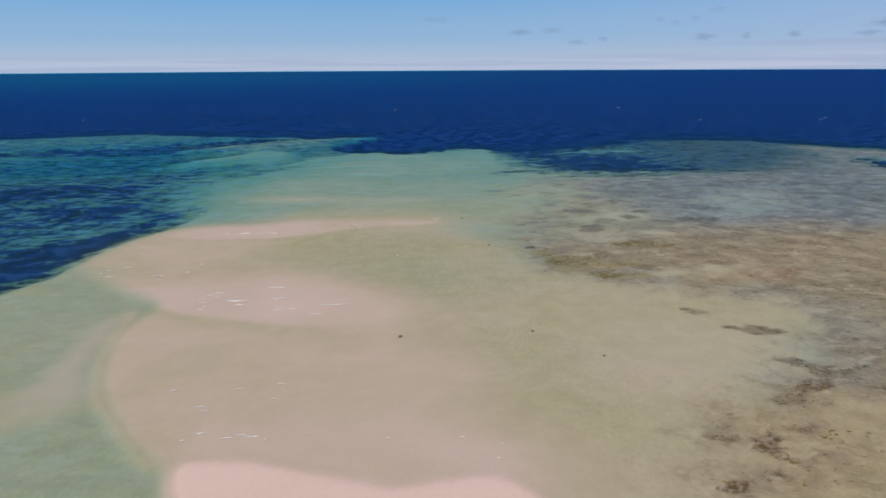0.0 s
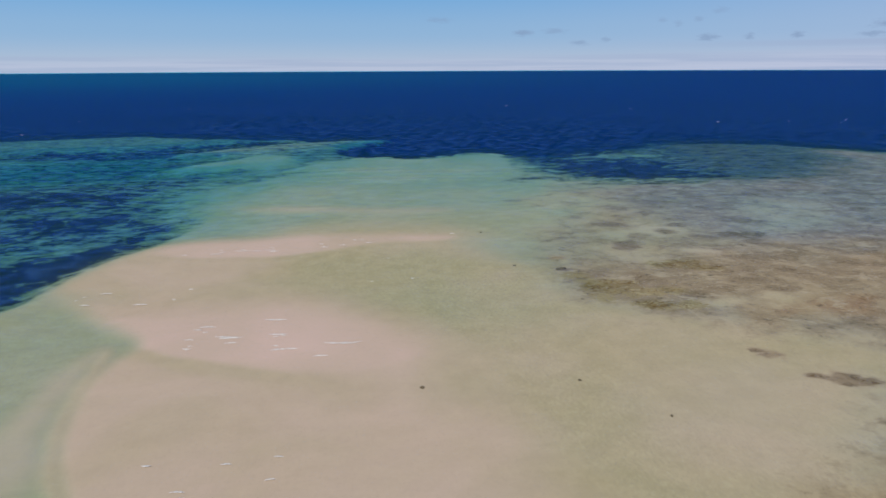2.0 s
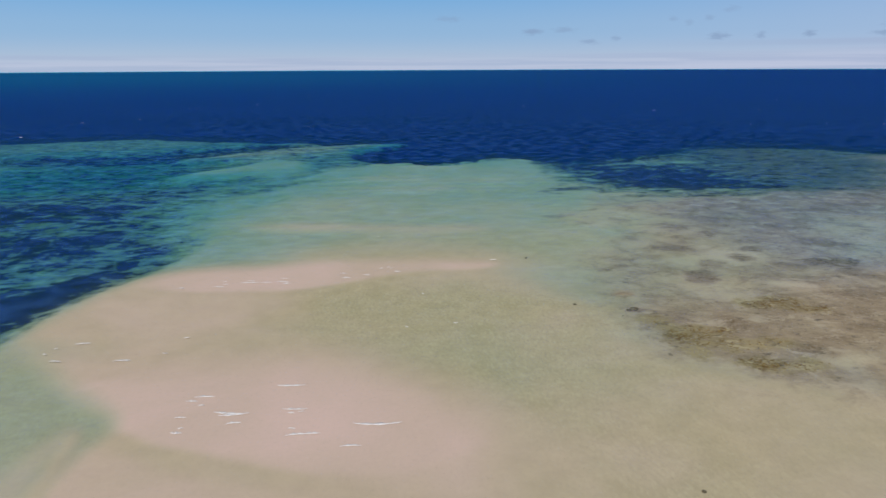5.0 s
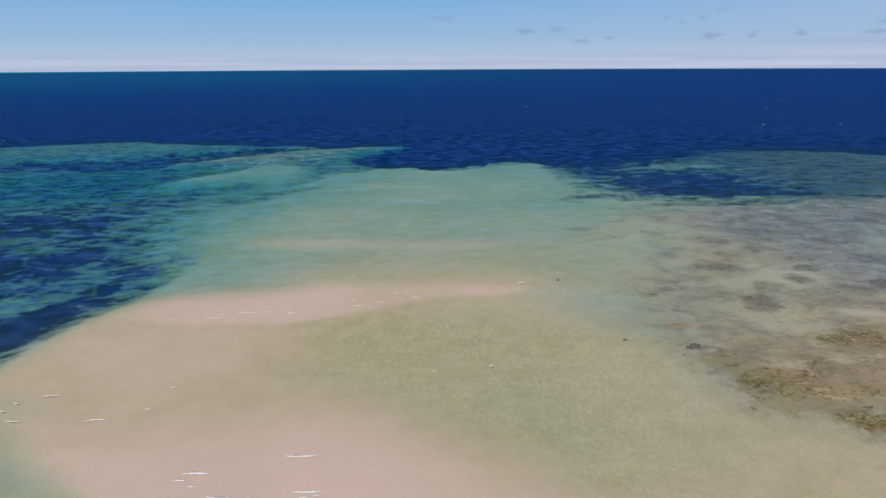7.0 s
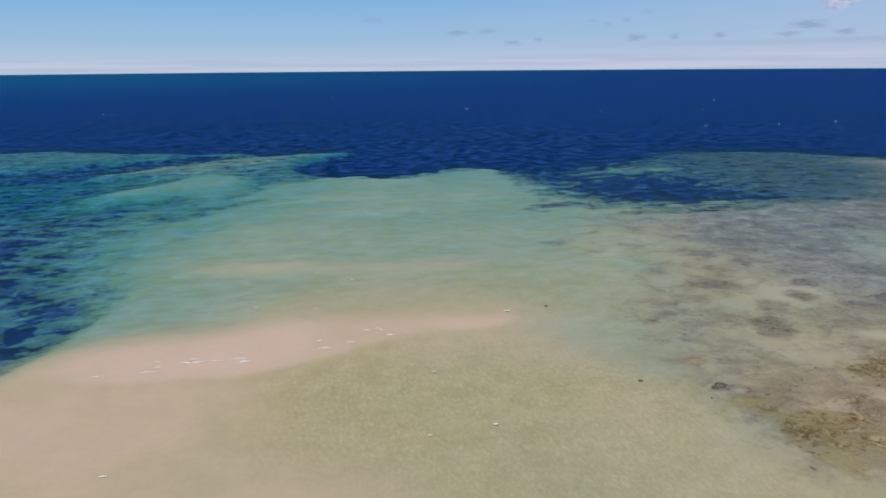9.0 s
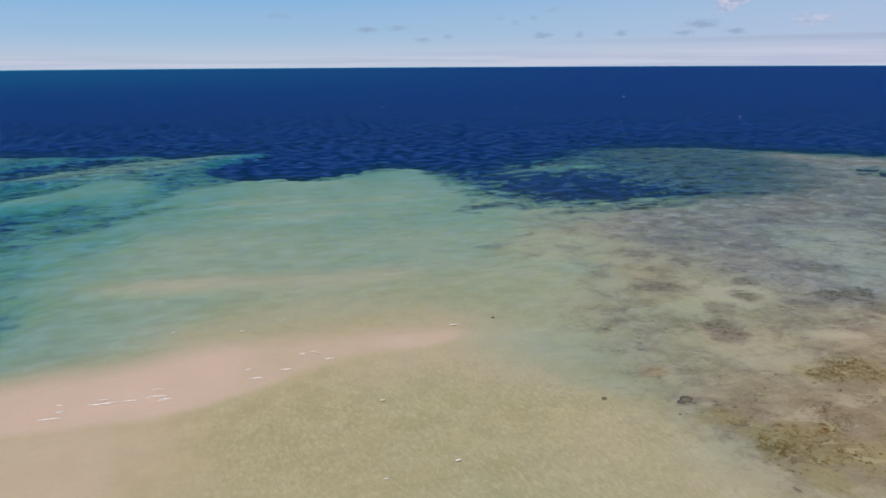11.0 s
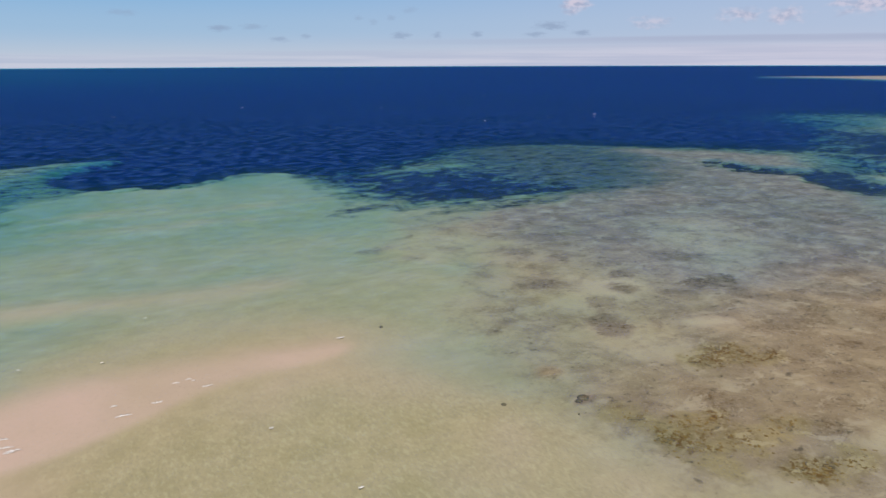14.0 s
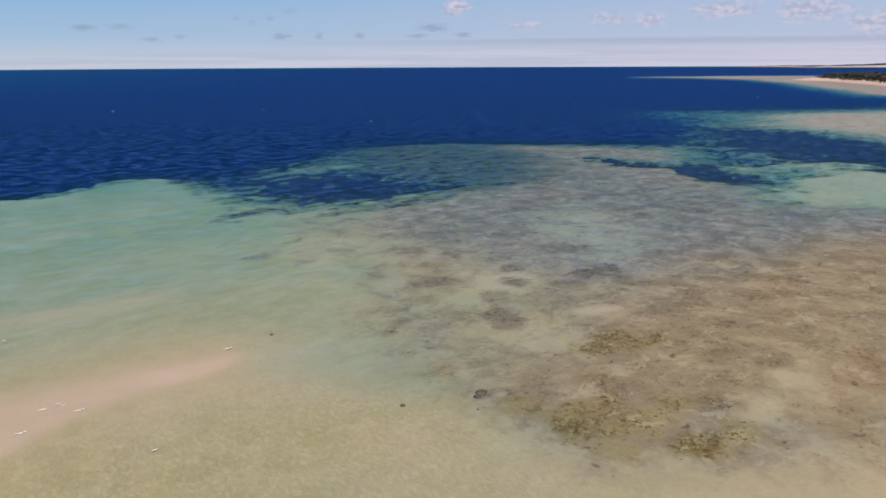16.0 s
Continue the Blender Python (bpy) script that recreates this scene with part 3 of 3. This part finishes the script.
for px, py, rx, ry, turn, dense in [(53.4, 69, 3.4, 1.3, -22, 0.85), (49.6, 76, 1.9, 1.3, -30, 0.6), (39.8, 43.4, 1.0, 2.2, 12, 1.0), (41, 45.4, 1.5, 0.7, 0, 0.9), (36.8, 46.2, 1.2, 0.5, -10, 0.95), (34.4, 39.7, 1.2, 0.8, 0, 0.9), (37.2, 40.6, 1.3, 0.6, 10, 0.8),
                                    (45, 46.6, 1.7, 0.8, 15, 0.7), (44, 42.6, 1.6, 0.9, 0, 0.66), (50, 54, 2.6, 0.8, 20, 0.95), (46.6, 51.8, 2.0, 0.7, 10, 0.95), (52, 60, 2.0, 0.8, -35, 0.9), (54.5, 57.4, 2.6, 0.9, 10, 0.85), (62, 61.5, 3.6, 1.0, 0, 0.85)]:
    zone(oval(px, py, rx, ry, turn), 1.1, 0.9, 1.5, reef=dense, film=0.75)
# rusty turf inside the reef flat and a pale sandy bay
zone(oval(67, 89.5, 9, 3.6, 12), 6, 2.4, 4, rust=0.5)
zone(oval(84, 104, 10, 3, 15), 6, 3, 5, rust=0.22)
zone(oval(58, 93.5, 7, 2.2, 10), 4, 2, 4, reef=0.22, film=0.8)
zone(oval(63.5, 118, 3.6, 1.4, -30), 2.5, 1.2, 3, reef=0.12, film=0.5)

# the reef's outer slope
zone([(140, 294), (166, 281), (196, 257), (224, 230), (236, 206), (224, 210), (202, 236), (176, 262), (150, 276)], 28, 10, 10, depth=5.6, weed=0.42, reef=0.4)

# northern and eastern meadows, pools and far shoals
zone([(70, 248), (64, 222), (74, 200), (96, 195), (118, 198), (136, 220), (130, 240), (138, 268), (108, 270), (84, 262)], 30, 9, 5, depth=5.6, weed=0.56, reef=0, film=0.5)
zone([(82, 236), (76, 212), (86, 203), (114, 203), (110, 222), (96, 236)], 18, 7, 5, depth=6.4, weed=0.86, reef=0, film=0.5)
zone(oval(100, 250, 17, 4, 12), 10, 5, 6, depth=4.0, weed=0.26, reef=0, film=0.5)
zone(oval(62, 204, 14, 3, 8), 8, 4, 4, depth=3.2, weed=0.42, reef=0, film=0.6)
zone(oval(86, 190, 16, 3, -6), 9, 4, 4, depth=3.0, weed=0.4, reef=0.2, film=0.5)
zone(oval(132, 222, 20, 10, 20), 24, 6, 8, depth=4.5, weed=0.44, reef=0.3, film=0.5)
zone(oval(136, 262, 30, 12, 0), 40, 9, 9, depth=6.5, weed=0.5, reef=0.3, film=0.4)
zone([(112, 200), (116, 226), (122, 246), (128, 275), (150, 286), (172, 258), (168, 230), (150, 206), (130, 196)], 34, 7, 9, depth=4.4, weed=0.36, reef=0.95, film=0.3)
zone([(179, 212), (183, 191), (199, 172), (190, 158), (172, 150), (166, 160), (168, 172), (174, 178), (171, 195)], 9, 5, 4, depth=5.0, weed=0.8, reef=0, film=0.3)
zone([(222, 202), (240, 216), (300, 246), (340, 240), (370, 150), (300, 90), (190, 90), (158, 130), (180, 148), (200, 170), (212, 186)], 40, 8, 10, depth=4.6, weed=0.46, reef=0, film=0.3)
zone([(306, 243), (328, 237), (322, 206), (280, 155), (224, 137), (219, 147), (226, 166), (236, 190), (268, 215)], 16, 8, 9, depth=6.0, weed=0.78, reef=0, film=0.3)
zone([(180, 148), (198, 150), (214, 135), (190, 108), (165, 119), (156, 134)], 14, 6, 5, depth=2.5, weed=0, reef=0, film=0.3)
zone(oval(210, 156, 24, 8, -28), 14, 6, 5, depth=3.0, weed=0.16, reef=0, film=0.3)
zone([(392, 300), (446, 276), (520, 240), (640, 180), (480, 90), (330, 120), (310, 165), (318, 192), (334, 236)], (40, 150, 0.5, 0.85), 12, 24, depth=1.25, weed=0, reef=0.35, film=0.0)
zone([(1229, 938), (1180, 690), (850, 425), (690, 290), (900, 230), (1300, 300), (1700, 600)], 60, 16, 90, depth=1.0, weed=0, reef=0.4, film=0.0)
zone([(1264, 602), (1130, 504), (985, 390), (960, 370), (1060, 240), (1400, 240), (2200, 380), (2100, 640)], 30, 3, 90, depth=-2.2, weed=0, reef=0, film=0.0)


def survey(x, y):
    """Depth, seagrass, reef growth, algal film and rusty turf over the plan."""
    fields = [np.full_like(x, v) for v in (13.0, 0.9, 0.0, 0.3, 0.0)]
    for seed, (corners, soft, rag, size, values) in enumerate(ZONES):
        k = inside(x, y, corners, soft, rag, size, seed + 1)
        for i, v in enumerate(values):
            if v is None:
                continue
            w = np.where(v > fields[1], k, k ** 0.9) if i == 1 else k
            fields[i] = fields[i] * (1 - w) + v * w
    fields[0] += np.clip(fields[0], 0, 2) * 0.14 * grain(x, y, 9.0, 41)
    return fields


def sea_grid():
    """Rings round the start of the flight, close together near it and wide apart towards the horizon; columns are dense over the sector flown."""
    radii = [0.0]
    r = 6.0
    while r < 4860:
        radii.append(r)
        r += max(0.5, 0.0062 * r) if r > 34 else 2.0
    radii.append(4860.0)
    az = np.concatenate([np.arange(-48, 82, 0.25), np.arange(82, 312, 3.0)])
    rr, aa = np.meshgrid(np.array(radii[1:]), np.radians(az), indexing="ij")
    return rr * np.sin(aa), rr * np.cos(aa), rr


def sheet(name, x, y, z, fields, mat):
    rows, cols = x.shape
    verts = np.stack([x, y, z], -1).reshape(-1, 3)
    a = (np.arange(rows - 1)[:, None] * cols + np.arange(cols)[None]).ravel()
    b = (np.arange(rows - 1)[:, None] * cols + (np.arange(cols)[None] + 1) % cols).ravel()
    quads = np.stack([a, b, b + cols, a + cols], 1)
    centre = len(verts)
    verts = np.vstack([verts, [[0, 0, z[0].mean()]]])
    me = bpy.data.meshes.new(name)
    nq = len(quads)
    fan = np.stack([np.full(cols, centre), (np.arange(cols) + 1) % cols, np.arange(cols)], 1)
    me.vertices.add(len(verts))
    me.vertices.foreach_set("co", verts.astype(np.float32).ravel())
    me.loops.add(nq * 4 + cols * 3)
    me.loops.foreach_set("vertex_index", np.concatenate([quads.ravel(), fan.ravel()]).astype(np.int32))
    me.polygons.add(nq + cols)
    me.polygons.foreach_set("loop_start", np.concatenate([np.arange(nq) * 4, nq * 4 + np.arange(cols) * 3]).astype(np.int32))
    me.update(calc_edges=True)
    me.shade_smooth()
    for key, f in fields.items():
        me.attributes.new(key, "FLOAT", "POINT").data.foreach_set("value", np.append(f.ravel(), f[0].mean()).astype(np.float32))
    me.materials.append(mat)
    return new(name, me)


GX, GY, GR = sea_grid()
DEPTH, WEED, REEF, FILM, RUST = survey(GX, GY)
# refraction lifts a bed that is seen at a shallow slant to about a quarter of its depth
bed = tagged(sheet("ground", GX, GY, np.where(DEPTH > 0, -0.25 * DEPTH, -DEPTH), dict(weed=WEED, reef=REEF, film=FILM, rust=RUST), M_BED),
             "pale rippled sand seabed with bars, algae flats and seagrass", "seabed", kind="structure")
_fine = np.clip(1.5 - GR / 300, 0, 1)
_amp = np.minimum(0.05, np.clip(DEPTH, 0, 9) * 0.05) * _fine
WAVES = _amp * (0.6 * grain(GX * 0.6, GY * 1.3, 4.0, 51, 2) + 0.6 * np.sin(GY * 1.1 + GX * 0.25 + 2 * grain(GX, GY, 14.0, 52, 2)))
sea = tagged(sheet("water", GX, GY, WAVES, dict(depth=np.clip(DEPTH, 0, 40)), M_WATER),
             "clear rippled tropical sea water over sand and reef", "sea", kind="structure")

# ---- things ----


def mesh_of(name, bm, mat, smooth=True):
    me = bpy.data.meshes.new(name)
    bm.to_mesh(me)
    bm.free()
    if smooth:
        me.shade_smooth()
    me.materials.append(mat)
    return me


def part(name, bm, mat, parent, label=""):
    ob = new(name, mesh_of(name, bm, mat))
    ob.parent = parent
    return tagged(ob, label)


rnd = random.Random(7)


BED_Z = np.where(DEPTH > 0, -0.25 * DEPTH, -DEPTH)


def bed_at(x, y):
    """Height of the seabed at a place in the plan."""
    return float(BED_Z.ravel()[np.argmin((GX - x) ** 2 + (GY - y) ** 2)])


def lumpy(radius, height, seed, rough=0.35, detail=2):
    """A knobbly mound with a flat foot."""
    bm = bmesh.new()
    bmesh.ops.create_icosphere(bm, subdivisions=detail, radius=1.0)
    for v in bm.verts:
        k = 1 + rough * noise.fractal(v.co * 1.7 + Vector((seed * 3.1, seed, 0)), 0.8, 2.0, 3)
        v.co = Vector((v.co.x * radius * k, v.co.y * radius * k, max(v.co.z, -0.25) * height * k))
    return bm


# small dark coral heads on the open sand
for x, y, r, h in [(11.3, 73.0, 0.36, 0.3), (27.0, 72.5, 0.28, 0.24), (32.8, 64.3, 0.24, 0.2), (29.2, 137.2, 0.34, 0.3), (30.2, 114.0, 0.4, 0.22),
                   (37.2, 111.2, 0.8, 0.3), (36.4, 110.9, 0.5, 0.22), (34.9, 109.2, 0.16, 0.16)]:
    head = tagged(new("coral_head", mesh_of("coral_head", lumpy(r * 0.65, h * 0.55, x), M_CORAL)), "small dark brown coral head on shallow pale sand", "coral", "coral heads on the sand")
    head.location = (x, y, bed_at(x, y) + 0.05 * h)

# tufts of brown algae along the reef's edge: where they stand, how wide the patch is, how many
BEDS = [(39.6, 101.4, 1.6, 2.0, 34), (42.6, 102.4, 2.2, 1.0, 22), (43.6, 98.4, 2.2, 1.4, 14), (44, 93, 1.6, 0.9, 16), (47, 92.3, 2.4, 0.9, 24), (38.6, 105, 1.0, 2.4, 8), (47.5, 98.6, 2.6, 1.2, 12), (56, 111.2, 3.0, 1.4, 22),
        (59, 108.6, 2.4, 1.0, 10), (39.8, 43.4, 1.0, 2.2, 14), (36.8, 46.2, 1.1, 0.5, 6), (34.4, 39.7, 1.4, 0.9, 8), (45, 46, 2.2, 1.4, 12), (50, 54, 2.4, 0.9, 10), (46.6, 51.8, 1.8, 0.7, 8), (53, 58.6, 2.4, 1.6, 10)]


def tuft(seed):
    """A ragged tuft: short flattened blades round a knobbly core."""
    r = random.Random(seed)
    bm = lumpy(0.2, 0.16, seed, 0.7, 1)
    for _ in range(9):
        a, l, w = r.uniform(0, 6.3), r.uniform(0.18, 0.42), r.uniform(0.05, 0.1)
        out, side = Vector((math.cos(a), math.sin(a), 0)), Vector((-math.sin(a), math.cos(a), 0))
        z = r.uniform(0.05, 0.2)
        pts = [side * -w, side * w, out * l * 0.6 + side * w * 0.8 + Vector((0, 0, z)), out * l * 0.6 - side * w * 0.8 + Vector((0, 0, z)), out * l + Vector((0, 0, z * 0.4))]
        v = [bm.verts.new(p) for p in pts]
        bm.faces.new(v[:4])
        bm.faces.new((v[3], v[2], v[4]))
    return bm


TUFTS = [mesh_of("algae_tuft", tuft(k), M_ALGAE) for k in range(5)]
for bx, by, rx, ry, many in BEDS:
    for _ in range(int(many * 1.25)):
        x, y = bx + rnd.gauss(0, 0.8) * rx, by + rnd.gauss(0, 0.8) * ry
        ob = tagged(new("algae_tuft", rnd.choice(TUFTS)), "ragged dark brown algae tuft on the reef edge", "seaweed", "algae tufts along the reef edge")
        ob.matrix_world = pose(x, y, bed_at(x, y), 0, 0, rnd.uniform(0, 360)) @ Matrix.Diagonal((rnd.uniform(0.35, 0.9), rnd.uniform(0.3, 0.7), rnd.uniform(0.12, 0.35), 1))


def crest(length, seed):
    """A little breaking wave: a bowed, tapering ridge with a ragged foam lip and a thin apron of foam behind it."""
    r = random.Random(seed)
    bm = bmesh.new()
    steps, rows = 26, []
    bow = r.uniform(-0.12, 0.12) * length
    for k in range(steps + 1):
        s = k / steps * 2 - 1
        wide = (1 - abs(s) ** 2.2) * (0.7 + 0.3 * math.sin(9 * s + seed)) * r.uniform(0.75, 1.2)
        x, y = s * length / 2, bow * s * s + r.uniform(-0.03, 0.03)
        w, h = (0.025 + 0.07 * wide) * (0.8 + 0.12 * length), 0.012 + 0.04 * wide
        rows.append([bm.verts.new((x, y + dy * w, dz * h)) for dy, dz in ((-1.0, -0.3), (-0.55, 0.55), (-0.1, 1.0), (0.5, 0.6), (1.6 + r.uniform(0, 1.6) * wide, 0.1), (2.0, -0.35))])
    for a, b in zip(rows, rows[1:]):
        for k in range(5):
            bm.faces.new((a[k], b[k], b[k + 1], a[k + 1]))
    return bm


CRESTS = [mesh_of("wave_crest", crest(l, k), M_FOAM) for k, l in enumerate((0.5, 0.75, 1.0, 1.4, 1.9, 2.7, 4.2))]
# bars on which the ripples break: centre, spread, turn, how many
SURF = [(-6, 87, 9, 3.4, -12, 15), (-14, 128.5, 7, 1.6, 4, 8), (4, 133, 6, 1.4, 6, 4), (-6, 58, 8, 6, 0, 6), (-1, 52.2, 8, 0.8, -4, 7), (12, 49, 6, 2.4, -25, 4), (-24, 108, 8, 7, 0, 7), (20, 120, 14, 12, 0, 3), (10, 150, 20, 8, 0, 3)]
for cx, cy, sx, sy, turn, many in SURF:
    for _ in range(many):
        u, v = rnd.uniform(-1, 1) * sx, rnd.uniform(-1, 1) * sy
        c, q = math.cos(radians(turn)), math.sin(radians(turn))
        ob = tagged(new("wave_crest", rnd.choice(CRESTS[:1] if many < 4 else CRESTS[:2] if many < 5 else CRESTS[:5] if many < 8 else CRESTS[1:] if rnd.random() < 0.3 else CRESTS[1:5])), "small white breaking ripple crest over the sandbar", "wave", "breaking ripples on the sandbars")
        k = rnd.uniform(0.5, 0.75) if cy < 70 else rnd.uniform(0.7, 1.0)
        ob.matrix_world = pose(cx + u * c - v * q, cy + u * q + v * c, 0.02, 0, 0, rnd.uniform(-9, 9) - 4) @ Matrix.Diagonal((k, k, k, 1))
for x, y, k in [(-13.4, 128.8, 5), (0.3, 129.4, 3), (-22.6, 127.4, 1), (3.5, 85.3, 6), (-4.6, 94.0, 5), (-12.5, 92.7, 4), (23.6, 136.0, 2), (3.3, 130.4, 2), (-16.8, 128.4, 1), (8.0, 131.5, 2)]:
    ob = tagged(new("wave_crest", CRESTS[k]), "small white breaking ripple crest over the sandbar", "wave", "breaking ripples on the sandbars")
    ob.matrix_world = pose(x, y, 0.02, 0, 0, -5)
# scattered whitecaps on the open sea
for _ in range(32):
    a, d = radians(rnd.uniform(-28, 62)), rnd.uniform(330, 900)
    ob = tagged(new("whitecap", rnd.choice(CRESTS[2:6])), "small white foam crest on deep blue water", "wave", "whitecaps on the open sea")
    ob.matrix_world = pose(d * math.sin(a), 40 + d * math.cos(a), 0.03, 0, 0, rnd.uniform(-15, 15)) @ Matrix.Diagonal((0.9, 1.2, 1.5, 1))


def leafy(bm, centre, size, many, r, leaf):
    """Leaf clumps strewn through an uneven crown."""
    for _ in range(many):
        d = Vector((r.gauss(0, 1), r.gauss(0, 1), r.gauss(0, 1))).normalized() * r.uniform(0.45, 1.0)
        p = Vector(centre) + Vector((d.x * size[0], d.y * size[1], d.z * size[2]))
        u = Vector((r.gauss(0, 1), r.gauss(0, 1), r.gauss(0, 1))).normalized()
        w = u.orthogonal().normalized()
        k = leaf * r.uniform(0.6, 1.4)
        bm.faces.new([bm.verts.new(p + q) for q in (u * k, w * k, -u * k, -w * k)])


def tree(seed, height):
    r = random.Random(seed)
    base = new("tree")
    bm = bmesh.new()
    bmesh.ops.create_cone(bm, cap_ends=True, segments=7, radius1=0.22, radius2=0.1, depth=height * 0.6, matrix=Matrix.Translation((0, 0, height * 0.3)))
    for k in range(4):
        a = r.uniform(0, 6.3)
        m = Matrix.Translation((math.cos(a) * 0.9, math.sin(a) * 0.9, height * 0.55)) @ Euler((0, 0.7, a)).to_matrix().to_4x4()
        bmesh.ops.create_cone(bm, cap_ends=True, segments=5, radius1=0.09, radius2=0.04, depth=height * 0.35, matrix=m)
    part("trunk", bm, M_BARK, base)
    bm = bmesh.new()
    for k in range(5):
        leafy(bm, (r.gauss(0, 1.3), r.gauss(0, 1.3), height * r.uniform(0.5, 0.85)), (height * 0.3, height * 0.3, height * 0.2), 46, r, 0.55)
    part("crown", bm, M_SCRUB, base)
    return tagged(base, "dark green wind-shaped coastal tree behind the beach", "tree", "trees on the low island")


M_BARK = rough_material("bark", (0.10, 0.08, 0.06), (0.2, 0.16, 0.12), 3.0)
SHORE = [(1264, 602), (1130, 504), (985, 390), (960, 370), (1030, 285)]


def on_shore(s):
    k = min(int(s), len(SHORE) - 2)
    a, b = Vector(SHORE[k]), Vector(SHORE[k + 1])
    return a.lerp(b, s - k)


models = [tree(k, h) for k, h in enumerate((6.5, 7.5, 8.5, 9.5))]
for k in range(64):
    p = on_shore(rnd.uniform(0.25, 3.9)) + Vector((rnd.uniform(16, 40), rnd.uniform(-12, -2)))
    m = pose(p.x, p.y, 1.9, 0, 0, rnd.uniform(0, 360))
    if k < 4:
        models[k].matrix_world = m
    else:
        copy_thing(models[k % 4], m)
bm = bmesh.new()
for k in range(900):
    p = on_shore(rnd.uniform(0.04, 3.9))
    off = rnd.uniform(14, 200)
    leafy(bm, (p.x + off, p.y - 0.15 * off + rnd.uniform(-10, 4), 1.8 + rnd.uniform(0.4, 1.0) * min(7.5, 3.0 + off * 0.05)), (4.5, 4.5, 2.4), 22, rnd, 1.0)
tagged(new("island_woods", mesh_of("island_woods", bm, M_SCRUB, False)), "dense dark green scrub covering a low sandy island", "scrub", kind="stuff")


def headland(name, az0, az1, far, height, seed, label):
    """A low strip of coast on the horizon: a pale bluff with scrub on its back."""
    base = new(name)
    base.location = (far * math.sin(radians((az0 + az1) / 2)), far * math.cos(radians((az0 + az1) / 2)), 0)
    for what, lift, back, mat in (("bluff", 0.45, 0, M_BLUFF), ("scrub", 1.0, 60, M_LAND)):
        bm = bmesh.new()
        rows = []
        for k in range(61):
            s = k / 60
            a = radians(az0 + (az1 - az0) * s)
            h = height * lift * min(1, 5 * s, 5 * (1 - s) + 0.4) * (0.75 + 0.35 * noise.fractal(Vector((s * 9, seed, lift)), 0.9, 2, 4))
            row = []
            for d, z in ((0, -1), (14, h * 0.8), (50, h), (220, h * 0.7), (400, -1)):
                q = far + back + d
                row.append(bm.verts.new(Vector((q * math.sin(a), q * math.cos(a), max(z, -1))) - base.location))
            rows.append(row)
        for a, b in zip(rows, rows[1:]):
            for k in range(4):
                bm.faces.new((a[k], a[k + 1], b[k + 1], b[k]))
        part(what, bm, mat, base)
    return tagged(base, label, "headland")


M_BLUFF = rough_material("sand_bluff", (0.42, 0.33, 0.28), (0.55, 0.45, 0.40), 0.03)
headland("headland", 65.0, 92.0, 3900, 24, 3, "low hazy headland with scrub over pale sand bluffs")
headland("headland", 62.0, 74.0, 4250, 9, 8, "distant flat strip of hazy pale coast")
